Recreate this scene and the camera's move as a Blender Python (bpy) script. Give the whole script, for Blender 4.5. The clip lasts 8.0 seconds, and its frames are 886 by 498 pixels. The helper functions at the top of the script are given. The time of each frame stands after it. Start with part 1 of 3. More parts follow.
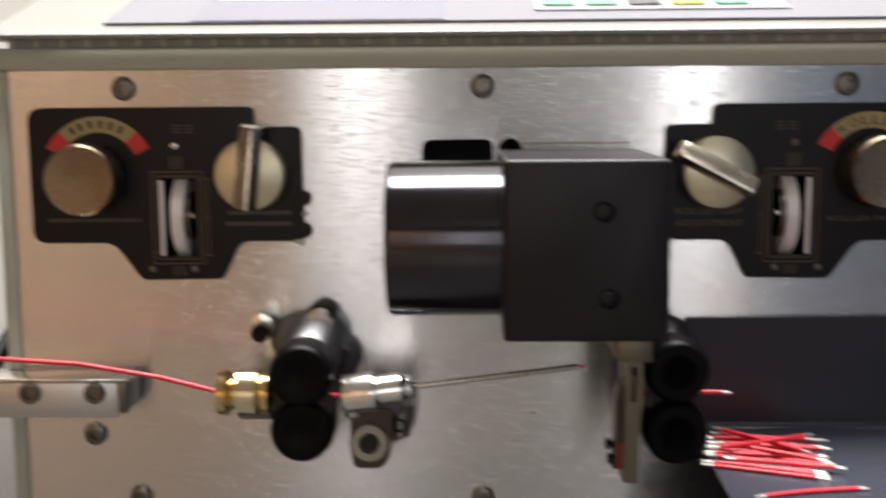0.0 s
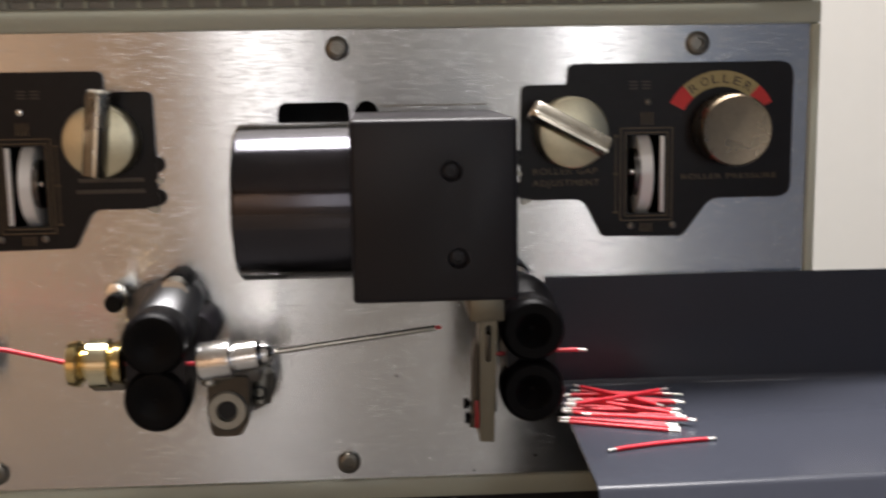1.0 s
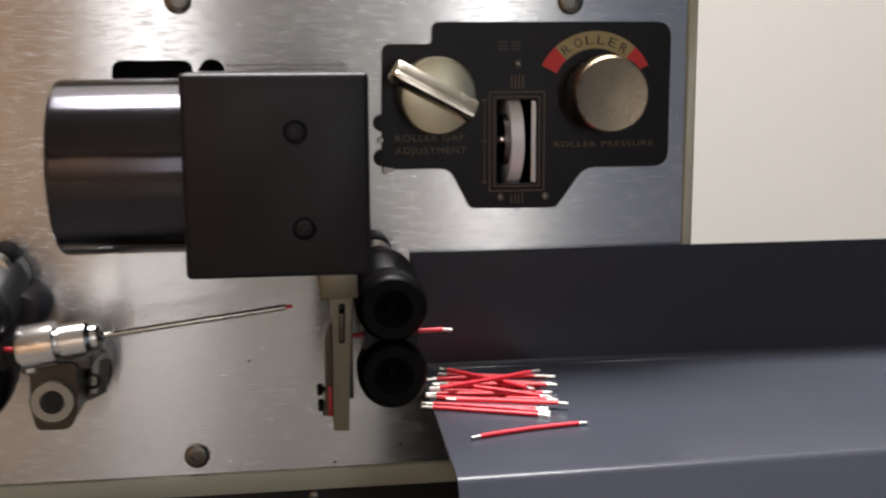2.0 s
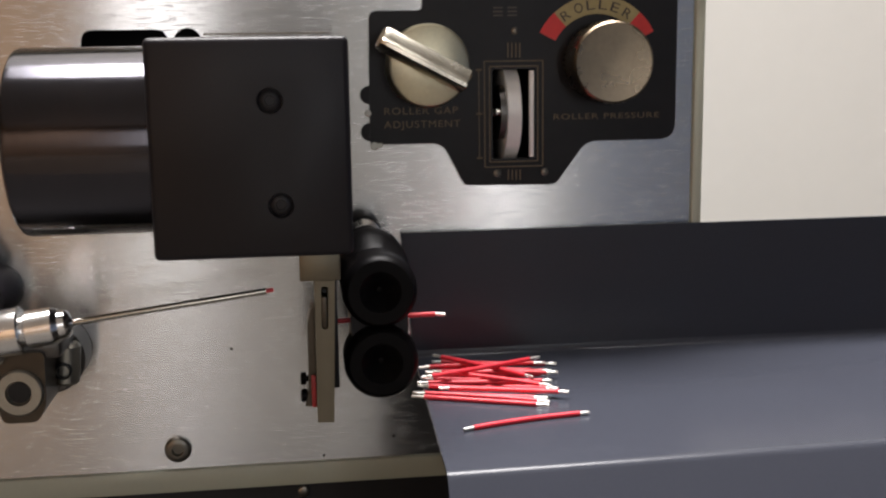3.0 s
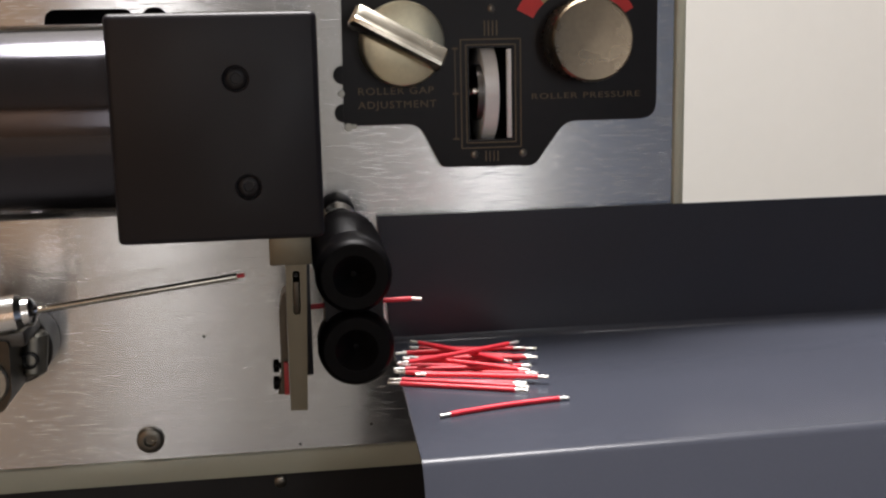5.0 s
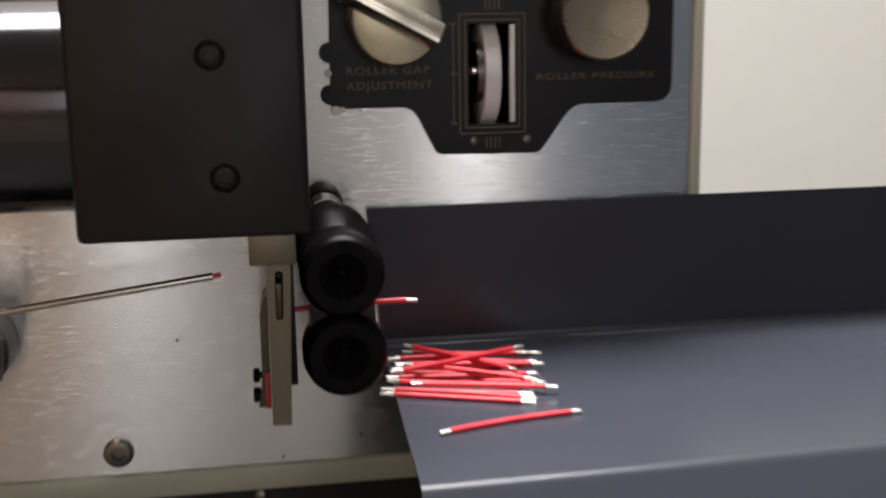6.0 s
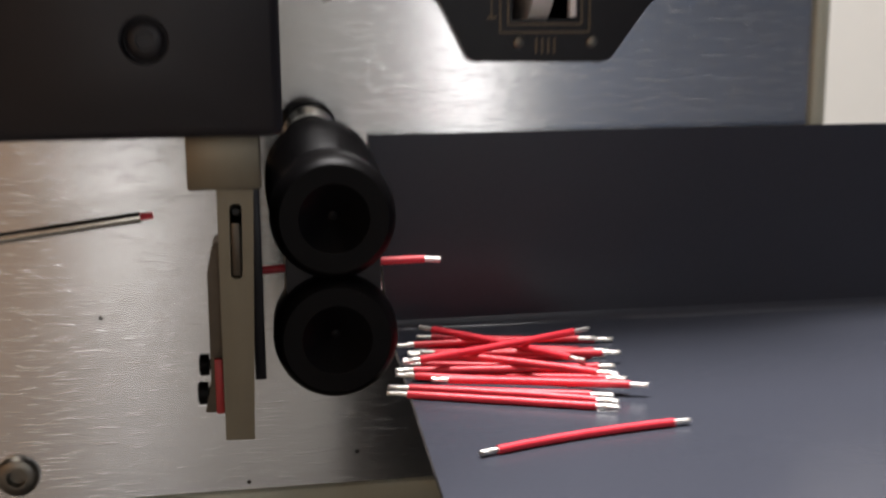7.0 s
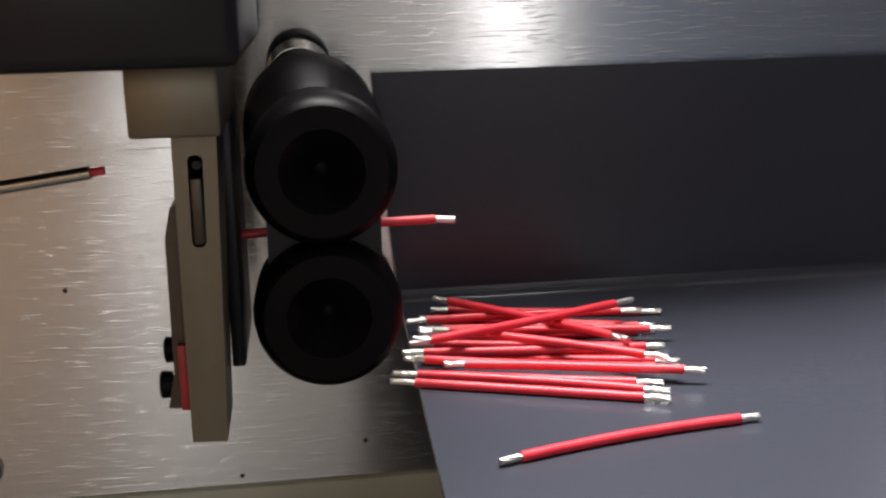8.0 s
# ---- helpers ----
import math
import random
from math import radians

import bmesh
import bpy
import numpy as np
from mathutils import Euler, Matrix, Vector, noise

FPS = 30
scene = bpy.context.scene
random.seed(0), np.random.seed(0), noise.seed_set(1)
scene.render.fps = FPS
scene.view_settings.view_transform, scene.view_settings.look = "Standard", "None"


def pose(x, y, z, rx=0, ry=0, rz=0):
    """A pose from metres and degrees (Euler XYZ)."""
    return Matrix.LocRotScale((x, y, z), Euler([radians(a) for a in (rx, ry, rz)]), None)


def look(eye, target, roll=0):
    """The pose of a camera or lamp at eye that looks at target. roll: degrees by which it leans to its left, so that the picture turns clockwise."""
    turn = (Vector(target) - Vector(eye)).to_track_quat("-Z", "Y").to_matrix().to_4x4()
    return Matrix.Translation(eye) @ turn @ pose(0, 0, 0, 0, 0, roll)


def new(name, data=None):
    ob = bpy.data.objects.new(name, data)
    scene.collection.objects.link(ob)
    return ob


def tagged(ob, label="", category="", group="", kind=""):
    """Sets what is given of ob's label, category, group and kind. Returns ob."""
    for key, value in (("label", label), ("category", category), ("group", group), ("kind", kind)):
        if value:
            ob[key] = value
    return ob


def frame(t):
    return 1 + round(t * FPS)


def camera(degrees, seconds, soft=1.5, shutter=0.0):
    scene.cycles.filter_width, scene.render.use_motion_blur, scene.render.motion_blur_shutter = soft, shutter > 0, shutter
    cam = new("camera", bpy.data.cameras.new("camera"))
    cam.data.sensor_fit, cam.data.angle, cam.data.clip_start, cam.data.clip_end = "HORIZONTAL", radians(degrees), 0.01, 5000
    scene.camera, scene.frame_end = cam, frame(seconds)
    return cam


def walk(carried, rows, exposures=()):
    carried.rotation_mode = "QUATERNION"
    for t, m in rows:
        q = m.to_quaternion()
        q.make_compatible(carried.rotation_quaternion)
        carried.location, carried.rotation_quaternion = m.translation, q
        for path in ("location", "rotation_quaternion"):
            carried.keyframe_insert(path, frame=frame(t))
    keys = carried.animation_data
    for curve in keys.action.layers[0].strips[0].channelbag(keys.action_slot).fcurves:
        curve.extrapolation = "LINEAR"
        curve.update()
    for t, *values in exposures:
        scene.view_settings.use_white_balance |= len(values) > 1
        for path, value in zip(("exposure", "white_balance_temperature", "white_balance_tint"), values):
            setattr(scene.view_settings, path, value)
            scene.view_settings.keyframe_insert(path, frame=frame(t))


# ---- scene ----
cam = camera(43.0, 8.0, soft=2.2, shutter=1.0)
PATH = [
    (0, (-0.0044, -0.4436, 0.2248), (-0.0095, -0.2454, 0.1985), -0.4),
    (0.5, (0.0078, -0.4453, 0.2201), (0.0124, -0.2473, 0.1921), -0.5),
    (1, (0.016, -0.4426, 0.2195), (0.0266, -0.2453, 0.1888), -0.9),
    (1.5, (0.0225, -0.4282, 0.2163), (0.0426, -0.232, 0.1834), -0.5),
    (2, (0.0343, -0.4118, 0.2085), (0.0623, -0.2165, 0.1756), -0.3),
    (3.5, (0.0449, -0.3844, 0.2002), (0.0697, -0.1892, 0.1645), -1.0),
    (4, (0.0453, -0.3829, 0.1991), (0.0729, -0.1882, 0.163), -1.0),
    (5.5, (0.051, -0.3798, 0.1969), (0.0785, -0.1853, 0.1597), -1.3),
    (6, (0.0498, -0.3479, 0.1953), (0.0804, -0.1543, 0.1556), -1.0),
    (6.5, (0.0558, -0.2946, 0.1782), (0.0821, -0.1001, 0.1399), -0.7),
    (7, (0.0562, -0.2523, 0.1607), (0.088, -0.0585, 0.123), -0.5),
    (7.5, (0.0618, -0.2226, 0.1535), (0.0881, -0.0292, 0.1100), -0.2),
    (8, (0.0665, -0.2166, 0.1545), (0.0907, -0.0235, 0.1087), -1.5),
]
walk(cam, [(t, look(eye, target, roll)) for t, eye, target, roll in PATH],
     exposures=[(0.0, 0.0, 6650, 13), (8.0, 0.0, 6650, 13)])

# world and lamps: dim sky outside, ceiling lamp above, window behind the operator, two added fills
world = bpy.data.worlds.new("world")
scene.world = world
world.use_nodes = True
bg = world.node_tree.nodes["Background"]
bg.inputs["Color"].default_value = (0.75, 0.85, 1.0, 1)
bg.inputs["Strength"].default_value = 0.6


def area(name, eye, target, sx, sy, power, color):
    lamp = bpy.data.lights.new(name, "AREA")
    lamp.shape, lamp.size, lamp.size_y, lamp.energy, lamp.color = "RECTANGLE", sx, sy, power, color
    lamp.spread = radians(130)
    ob = new(name, lamp)
    ob.matrix_world = look(eye, target)
    return ob


area("overhead_light", (0.0, 0.23, 1.93), (0.0, 0.23, 0), 1.3, 0.66, 72, (0.99, 0.985, 0.985))
# next two: unseen fills added to brighten the front walls mirrored in the steel
area("overhead_light", (-2.0, -3.8, 1.93), (-2.0, -3.8, 0), 0.30, 1.2, 82, (1.0, 0.95, 0.91))
area("overhead_light", (0.8, -3.8, 1.93), (0.8, -3.8, 0), 0.30, 1.2, 40, (0.92, 0.97, 1.0))
area("window_light", (-0.51, -4.60, 0.72), (-0.51, 0, 0.25), 0.38, 1.36, 3.5, (1.0, 0.99, 0.98))
area("window_light", (0.98, -4.60, 0.72), (0.98, 0, 0.25), 0.26, 1.36, 3.6, (0.97, 0.985, 1.0))


# materials
def mat(name, color, rough=0.5, metal=0.0, noise_scale=200.0, vary=0.12, bump=0.0, bump_scale=None, stretch=(1, 1, 1),
        rough_vary=0.1, coat=0.0, aniso=0.0, big=12.0, big_vary=0.08, bump_dist=0.0004, emit=None, emit_strength=0.0, spec=0.5):
    m = bpy.data.materials.new(name)
    m.use_nodes = True
    nt = m.node_tree
    b = nt.nodes["Principled BSDF"]
    co = nt.nodes.new("ShaderNodeTexCoord")
    mp = nt.nodes.new("ShaderNodeMapping")
    mp.inputs["Scale"].default_value = stretch
    nt.links.new(co.outputs["Object"], mp.inputs["Vector"])
    n1 = nt.nodes.new("ShaderNodeTexNoise")
    n1.inputs["Scale"].default_value, n1.inputs["Detail"].default_value = noise_scale, 6
    nt.links.new(mp.outputs[0], n1.inputs["Vector"])
    n2 = nt.nodes.new("ShaderNodeTexNoise")
    n2.inputs["Scale"].default_value, n2.inputs["Detail"].default_value = big, 4
    nt.links.new(co.outputs["Object"], n2.inputs["Vector"])
    add = nt.nodes.new("ShaderNodeMath")
    add.operation = "MULTIPLY_ADD"
    nt.links.new(n1.outputs["Fac"], add.inputs[0])
    add.inputs[1].default_value = 2 * vary
    mul = nt.nodes.new("ShaderNodeMath")
    mul.operation = "MULTIPLY_ADD"
    nt.links.new(n2.outputs["Fac"], mul.inputs[0])
    mul.inputs[1].default_value, mul.inputs[2].default_value = 2 * big_vary, 1 - vary - big_vary
    nt.links.new(mul.outputs[0], add.inputs[2])
    mix = nt.nodes.new("ShaderNodeVectorMath")
    mix.operation = "SCALE"
    mix.inputs[0].default_value = color
    nt.links.new(add.outputs[0], mix.inputs["Scale"])
    nt.links.new(mix.outputs[0], b.inputs["Base Color"])
    rr = nt.nodes.new("ShaderNodeMapRange")
    rr.inputs["To Min"].default_value, rr.inputs["To Max"].default_value = max(0.02, rough - rough_vary), rough + rough_vary
    nt.links.new((n1 if aniso else n2).outputs["Fac"], rr.inputs["Value"])
    nt.links.new(rr.outputs[0], b.inputs["Roughness"])
    b.inputs["Metallic"].default_value = metal
    b.inputs["Coat Weight"].default_value = coat
    b.inputs["Specular IOR Level"].default_value = spec
    if aniso:
        b.inputs["Anisotropic"].default_value = aniso
        tg = nt.nodes.new("ShaderNodeTangent")
        tg.direction_type, tg.uv_map = "UV_MAP", "grain"
        nt.links.new(tg.outputs[0], b.inputs["Tangent"])
    if bump:
        n3 = nt.nodes.new("ShaderNodeTexNoise")
        n3.inputs["Scale"].default_value, n3.inputs["Detail"].default_value = bump_scale or noise_scale, 3
        nt.links.new(mp.outputs[0], n3.inputs["Vector"])
        bp = nt.nodes.new("ShaderNodeBump")
        bp.inputs["Strength"].default_value, bp.inputs["Distance"].default_value = bump, bump_dist
        nt.links.new(n3.outputs["Fac"], bp.inputs["Height"])
        nt.links.new(bp.outputs[0], b.inputs["Normal"])
    if emit:
        b.inputs["Emission Color"].default_value = (*emit, 1)
        b.inputs["Emission Strength"].default_value = emit_strength
    return m


STEEL = mat("brushed_steel", (0.66, 0.65, 0.635), 0.23, 1.0, 420, 0.04, 0.06, 800, (0.05, 1, 2.0), 0.04, aniso=0.96, big=9, big_vary=0.06, bump_dist=0.00015)


def scratches(m):
    """Sparse short dents along the grain, on top of the brushing."""
    nt = m.node_tree
    b = nt.nodes["Principled BSDF"]
    below = b.inputs["Normal"].links[0].from_node
    co = nt.nodes.new("ShaderNodeTexCoord")
    mp = nt.nodes.new("ShaderNodeMapping")
    mp.inputs["Scale"].default_value = (0.20, 1, 3.4)
    nt.links.new(co.outputs["Object"], mp.inputs["Vector"])
    n = nt.nodes.new("ShaderNodeTexNoise")
    n.inputs["Scale"].default_value, n.inputs["Detail"].default_value = 640, 1
    nt.links.new(mp.outputs[0], n.inputs["Vector"])
    r = nt.nodes.new("ShaderNodeMapRange")
    r.inputs["From Min"].default_value, r.inputs["From Max"].default_value = 0.60, 0.71
    nt.links.new(n.outputs["Fac"], r.inputs["Value"])
    bp = nt.nodes.new("ShaderNodeBump")
    bp.inputs["Strength"].default_value, bp.inputs["Distance"].default_value = 0.42, 0.00006
    nt.links.new(r.outputs[0], bp.inputs["Height"])
    nt.links.new(below.outputs[0], bp.inputs["Normal"])
    nt.links.new(bp.outputs[0], b.inputs["Normal"])


scratches(STEEL)
STEEL_PLAIN = mat("satin_steel", (0.58, 0.56, 0.53), 0.4, 1.0, 220, 0.08, 0.3, 230, (0.22, 1, 2.6), 0.05, big=9, bump_dist=0.0001)
CREAM = mat("cream_paint", (0.455, 0.468, 0.375), 0.45, 0.0, 900, 0.03, 0.15, 1500, bump_dist=0.0001)
LIDWHITE = mat("ivory_plastic", (0.20, 0.198, 0.178), 0.4, 0.0, 700, 0.03, 0.1, 1500, bump_dist=0.0001)
PLATE = mat("black_plate", (0.0095, 0.0077, 0.0082), 0.32, 0.0, 300, 0.3, spec=0.2)
GOLD_INK = mat("gold_ink", (0.12, 0.082, 0.04), 0.4, 0.3, 900, 0.25)
RED_INK = mat("red_ink", (0.68, 0.02, 0.015), 0.4, 0.0, 400, 0.1)
BLACK_INK = mat("brown_black_ink", (0.05, 0.035, 0.02), 0.4, 0.0, 500, 0.2)
KHAKI_INK = mat("khaki_ink", (0.40, 0.32, 0.13), 0.4, 0.0, 400, 0.15)
PALE_KNOB = mat("pale_nickel", (0.57, 0.52, 0.37), 0.34, 1.0, 600, 0.12, 0.2, 900, big=70, big_vary=0.2, bump_dist=0.00005)
NICKEL = mat("nickel_knob", (0.21, 0.163, 0.112), 0.28, 1.0, 600, 0.15, 0.2, 900, (1, 1, 1), 0.1, big=90, big_vary=0.25, bump_dist=0.00005)
GRIP = mat("worn_nickel", (0.60, 0.56, 0.47), 0.26, 1.0, 500, 0.12, 0.2, 700, (1, 1, 1), 0.08, big=90, big_vary=0.25, bump_dist=0.00005)
BRIGHT = mat("bright_aluminium", (0.86, 0.84, 0.78), 0.2, 1.0, 500, 0.08, 0.1, 700, rough_vary=0.06, bump_dist=0.00004)
ANOD = mat("black_anodised", (0.0135, 0.0118, 0.0143), 0.36, 0.0, 1400, 0.15, 0.35, 2200, big=30, big_vary=0.2, bump_dist=0.00006, spec=0.25)
BLUED = mat("polished_black_steel", (0.072, 0.070, 0.080), 0.18, 1.0, 500, 0.08, 0.12, 900, (1, 0.2, 0.2), 0.03, big=25, big_vary=0.12, bump_dist=0.00005, aniso=0.85)
BOLT = mat("black_bolt", (0.008, 0.008, 0.008), 0.35, 0.0, 500, 0.1, spec=0.3)
RUBBER = mat("black_rubber", (0.0030, 0.0026, 0.0029), 0.42, 0.0, 900, 0.25, 0.3, 1500, bump_dist=0.0001, spec=0.09)
NEEDLE = mat("needle_steel", (0.50, 0.48, 0.43), 0.16, 1.0, 500, 0.08, rough_vary=0.04, big=80, big_vary=0.1)
CHROME = mat("chrome", (0.86, 0.85, 0.83), 0.2, 1.0, 500, 0.05, rough_vary=0.05, big=80, big_vary=0.08)
PALE_BRASS = mat("pale_brass", (0.80, 0.72, 0.50), 0.18, 1.0, 600, 0.1, rough_vary=0.06, big=90, big_vary=0.12)
BRASS = mat("brass", (0.78, 0.60, 0.28), 0.16, 1.0, 600, 0.1, rough_vary=0.06, big=90, big_vary=0.12)
TOOL = mat("tool_steel", (0.17, 0.149, 0.110), 0.42, 1.0, 400, 0.12, 0.25, 500, (1, 1, 0.1), 0.08, big=50, big_vary=0.18, bump_dist=0.00006)
HUB = mat("satin_grey_steel", (0.12, 0.12, 0.123), 0.42, 1.0, 500, 0.12, 0.2, 700, big=60, big_vary=0.15, bump_dist=0.00006)
SCREW = mat("screw_steel", (0.17, 0.155, 0.13), 0.32, 1.0, 700, 0.15, big=90, big_vary=0.2)
TRAY = mat("grey_paint", (0.037, 0.040, 0.052), 0.26, 0.0, 1200, 0.06, 0.25, 1600, rough_vary=0.03, big=18, big_vary=0.03, bump_dist=0.00006, spec=0.28)
RED = mat("red_pvc", (0.66, 0.032, 0.05), 0.36, 0.0, 700, 0.1, 0.1, 900, big=120, big_vary=0.16, bump_dist=0.00012)
REDTAB = mat("dull_red_paint", (0.36, 0.022, 0.024), 0.45, 0.0, 500, 0.15, 0.1, 900, big=90, big_vary=0.2, bump_dist=0.0001)
TIN = mat("tinned_copper", (0.74, 0.72, 0.68), 0.42, 1.0, 1500, 0.2, 0.4, 2500, (0.3, 1, 1), bump_dist=0.0001)
# near-black holding the shade of recesses and underside; also specks and bench legs
DARK = mat("shade_and_dark_parts", (0.009, 0.0082, 0.0085), 0.7, 0.0, 300, 0.2)
DSTEEL_WARM = mat("brown_steel", (0.08, 0.067, 0.052), 0.4, 1.0, 500, 0.15, big=60, big_vary=0.2)
DSTEEL = mat("dark_steel", (0.13, 0.12, 0.11), 0.35, 1.0, 500, 0.15, big=60, big_vary=0.2)
PALE_STEEL = mat("pale_steel", (0.36, 0.345, 0.30), 0.38, 1.0, 500, 0.12, big=80, big_vary=0.15)
FADED = mat("faded_ink", (0.045, 0.032, 0.018), 0.4, 0.0, 700, 0.3)
SHADE = mat("louvre_shade_grey", (0.30, 0.29, 0.25), 0.6, 0.0, 300, 0.1)
WHITE = mat("white_plastic", (0.88, 0.87, 0.85), 0.35, 0.0, 500, 0.04, big=80, big_vary=0.06)
GREYFILM = mat("grey_membrane", (0.13, 0.13, 0.145), 0.5, 0.0, 800, 0.04, big=20)
KEYFILM = mat("pale_membrane", (0.26, 0.26, 0.27), 0.45, 0.0, 800, 0.04)
BEZEL = mat("lavender_bezel", (0.115, 0.115, 0.145), 0.5, 0.0, 800, 0.04)
GREEN = mat("green_key", (0.10, 0.42, 0.20), 0.4, 0.0, 600, 0.06)
YELLOW = mat("yellow_key", (0.75, 0.55, 0.05), 0.4, 0.0, 600, 0.06)
REDKEY = mat("red_key", (0.6, 0.08, 0.07), 0.4, 0.0, 600, 0.06)
BLACKKEY = mat("dark_key", (0.05, 0.05, 0.055), 0.4, 0.0, 600, 0.06)
SCREEN = mat("lit_screen", (0.5, 0.6, 0.8), 0.2, 0.0, 500, 0.02, emit=(0.55, 0.74, 1.0), emit_strength=1.0)
WALL = mat("painted_wall", (0.71, 0.69, 0.64), 0.85, 0.0, 60, 0.02, 0.05, 250, big=2.5, big_vary=0.05, bump_dist=0.001)
CEIL = mat("dull_ceiling", (0.58, 0.575, 0.56), 0.9, 0.0, 60, 0.04, 0.2, 250, big=2.5, bump_dist=0.001)
# tints of the unseen walls, picked for the reflections in the steel
WALL_WARM = mat("warm_wall", (0.39, 0.268, 0.172), 0.85, 0.0, 60, 0.05, 0.2, 250, big=2.0, bump_dist=0.001)
WALL_GREY = mat("grey_wall", (0.36, 0.36, 0.35), 0.85, 0.0, 60, 0.05, 0.2, 250, big=2.0, bump_dist=0.001)
WALL_PALE = mat("pale_grey_wall", (0.46, 0.47, 0.475), 0.85, 0.0, 60, 0.05, 0.2, 250, big=2.0, bump_dist=0.001)
WALL_BLUE = mat("blue_grey_wall", (0.24, 0.32, 0.47), 0.8, 0.0, 60, 0.05, 0.2, 250, big=2.0, bump_dist=0.001)
FLOOR = mat("floor_tile", (0.18, 0.150, 0.118), 0.16, 0.0, 20, 0.1, rough_vary=0.04, big=3, big_vary=0.1)
DESK = mat("grey_laminate", (0.06, 0.054, 0.048), 0.5, 0.0, 30, 0.15, 0.1, 60, (1, 8, 1), big=5, bump_dist=0.0005)


# mesh helpers
def V(*p):
    return Vector(p)


def box(bm, x0, x1, y0, y1, z0, z1, bevel=0.0, seg=2):
    r = bmesh.ops.create_cube(bm, size=1.0, matrix=Matrix.LocRotScale(((x0 + x1) / 2, (y0 + y1) / 2, (z0 + z1) / 2), None, (x1 - x0, y1 - y0, z1 - z0)))
    if bevel:
        edges = list({e for v in r["verts"] for e in v.link_edges})
        bmesh.ops.bevel(bm, geom=edges, offset=bevel, segments=seg, affect="EDGES", profile=0.5)


def loft(bm, rings, cap=True, seg=32, power=None):
    """Skin circles (centre, direction, radius) one after another."""
    loops = []
    for centre, way, radius in rings:
        q = Vector(way).normalized().to_track_quat("Z", "Y").to_matrix()
        loops.append([bm.verts.new(Vector(centre) + q @ Vector((radius * math.cos(2 * math.pi * k / seg), radius * math.sin(2 * math.pi * k / seg), 0))) for k in range(seg)])
    for a, b in zip(loops, loops[1:]):
        for k in range(seg):
            f = bm.faces.new((a[k], a[(k + 1) % seg], b[(k + 1) % seg], b[k]))
            f.smooth = True
    if cap:
        bm.faces.new(list(reversed(loops[0])))
        bm.faces.new(loops[-1])


def lathe(bm, origin, way, profile, seg=32):
    """profile: (distance along way, radius)."""
    w = Vector(way).normalized()
    loft(bm, [(Vector(origin) + w * d, w, max(r, 1e-5)) for d, r in profile], True, seg)


def tube(bm, points, radius, seg=12):
    rings = []
    pts = [Vector(p) for p in points]
    for i, p in enumerate(pts):
        a, b = pts[max(0, i - 1)], pts[min(len(pts) - 1, i + 1)]
        rings.append((p, b - a, radius))
    loft(bm, rings, True, seg)


def rounded(points, radius, n=5):
    """Round the corners of a closed outline in a plane."""
    out = []
    pts = [Vector(p) for p in points]
    for i, p in enumerate(pts):
        a, c = pts[i - 1], pts[(i + 1) % len(pts)]
        r = radius[i] if isinstance(radius, (list, tuple)) else radius
        if r <= 0:
            out.append(p)
            continue
        u, w = (a - p), (c - p)
        d = min(r, u.length * 0.48, w.length * 0.48)
        s, e = p + u.normalized() * d, p + w.normalized() * d
        for k in range(n + 1):
            f = k / n
            out.append((1 - f) ** 2 * s + 2 * f * (1 - f) * p + f * f * e)
    return out


def sheet(bm, outer, holes, y_front, thick):
    """Upright sheet with through holes; outlines in (x, z)."""
    fronts = []
    edges = []
    for loop in [outer] + holes:
        vs = [bm.verts.new((p[0], y_front, p[1])) for p in loop]
        fronts.append(vs)
        edges += [bm.edges.new((vs[i], vs[(i + 1) % len(vs)])) for i in range(len(vs))]
    r = bmesh.ops.triangle_fill(bm, edges=edges, use_beauty=True)
    faces = [g for g in r["geom"] if isinstance(g, bmesh.types.BMFace)]
    ex = bmesh.ops.extrude_face_region(bm, geom=faces)
    bmesh.ops.translate(bm, verts=[g for g in ex["geom"] if isinstance(g, bmesh.types.BMVert)], vec=(0, thick, 0))
    bmesh.ops.recalc_face_normals(bm, faces=bm.faces[:])


def part(name, bm, material, parent=None, label="", grain=False):
    bmesh.ops.recalc_face_normals(bm, faces=bm.faces[:])
    if grain:
        uv = bm.loops.layers.uv.new("grain")
        for f in bm.faces:
            for l in f.loops:
                l[uv].uv = (l.vert.co.z, l.vert.co.x) if grain is True else (l.vert.co.x, math.atan2(l.vert.co.z - grain[1], l.vert.co.y - grain[0]))
    for f in bm.faces:
        f.smooth = True
    for e in bm.edges:
        e.smooth = e.calc_face_angle(0.0) < radians(32)
    me = bpy.data.meshes.new(name)
    bm.to_mesh(me)
    bm.free()
    me.materials.append(material)
    ob = new(name, me)
    if parent:
        ob.parent = parent
    if label:
        ob["label"] = label
    return ob


def empty(name, label, category, group="", kind=""):
    return tagged(new(name), label, category, group, kind)


def B():
    return bmesh.new()


def made(f, *a, **k):
    bm = bmesh.new()
    f(bm, *a, **k)
    return bm


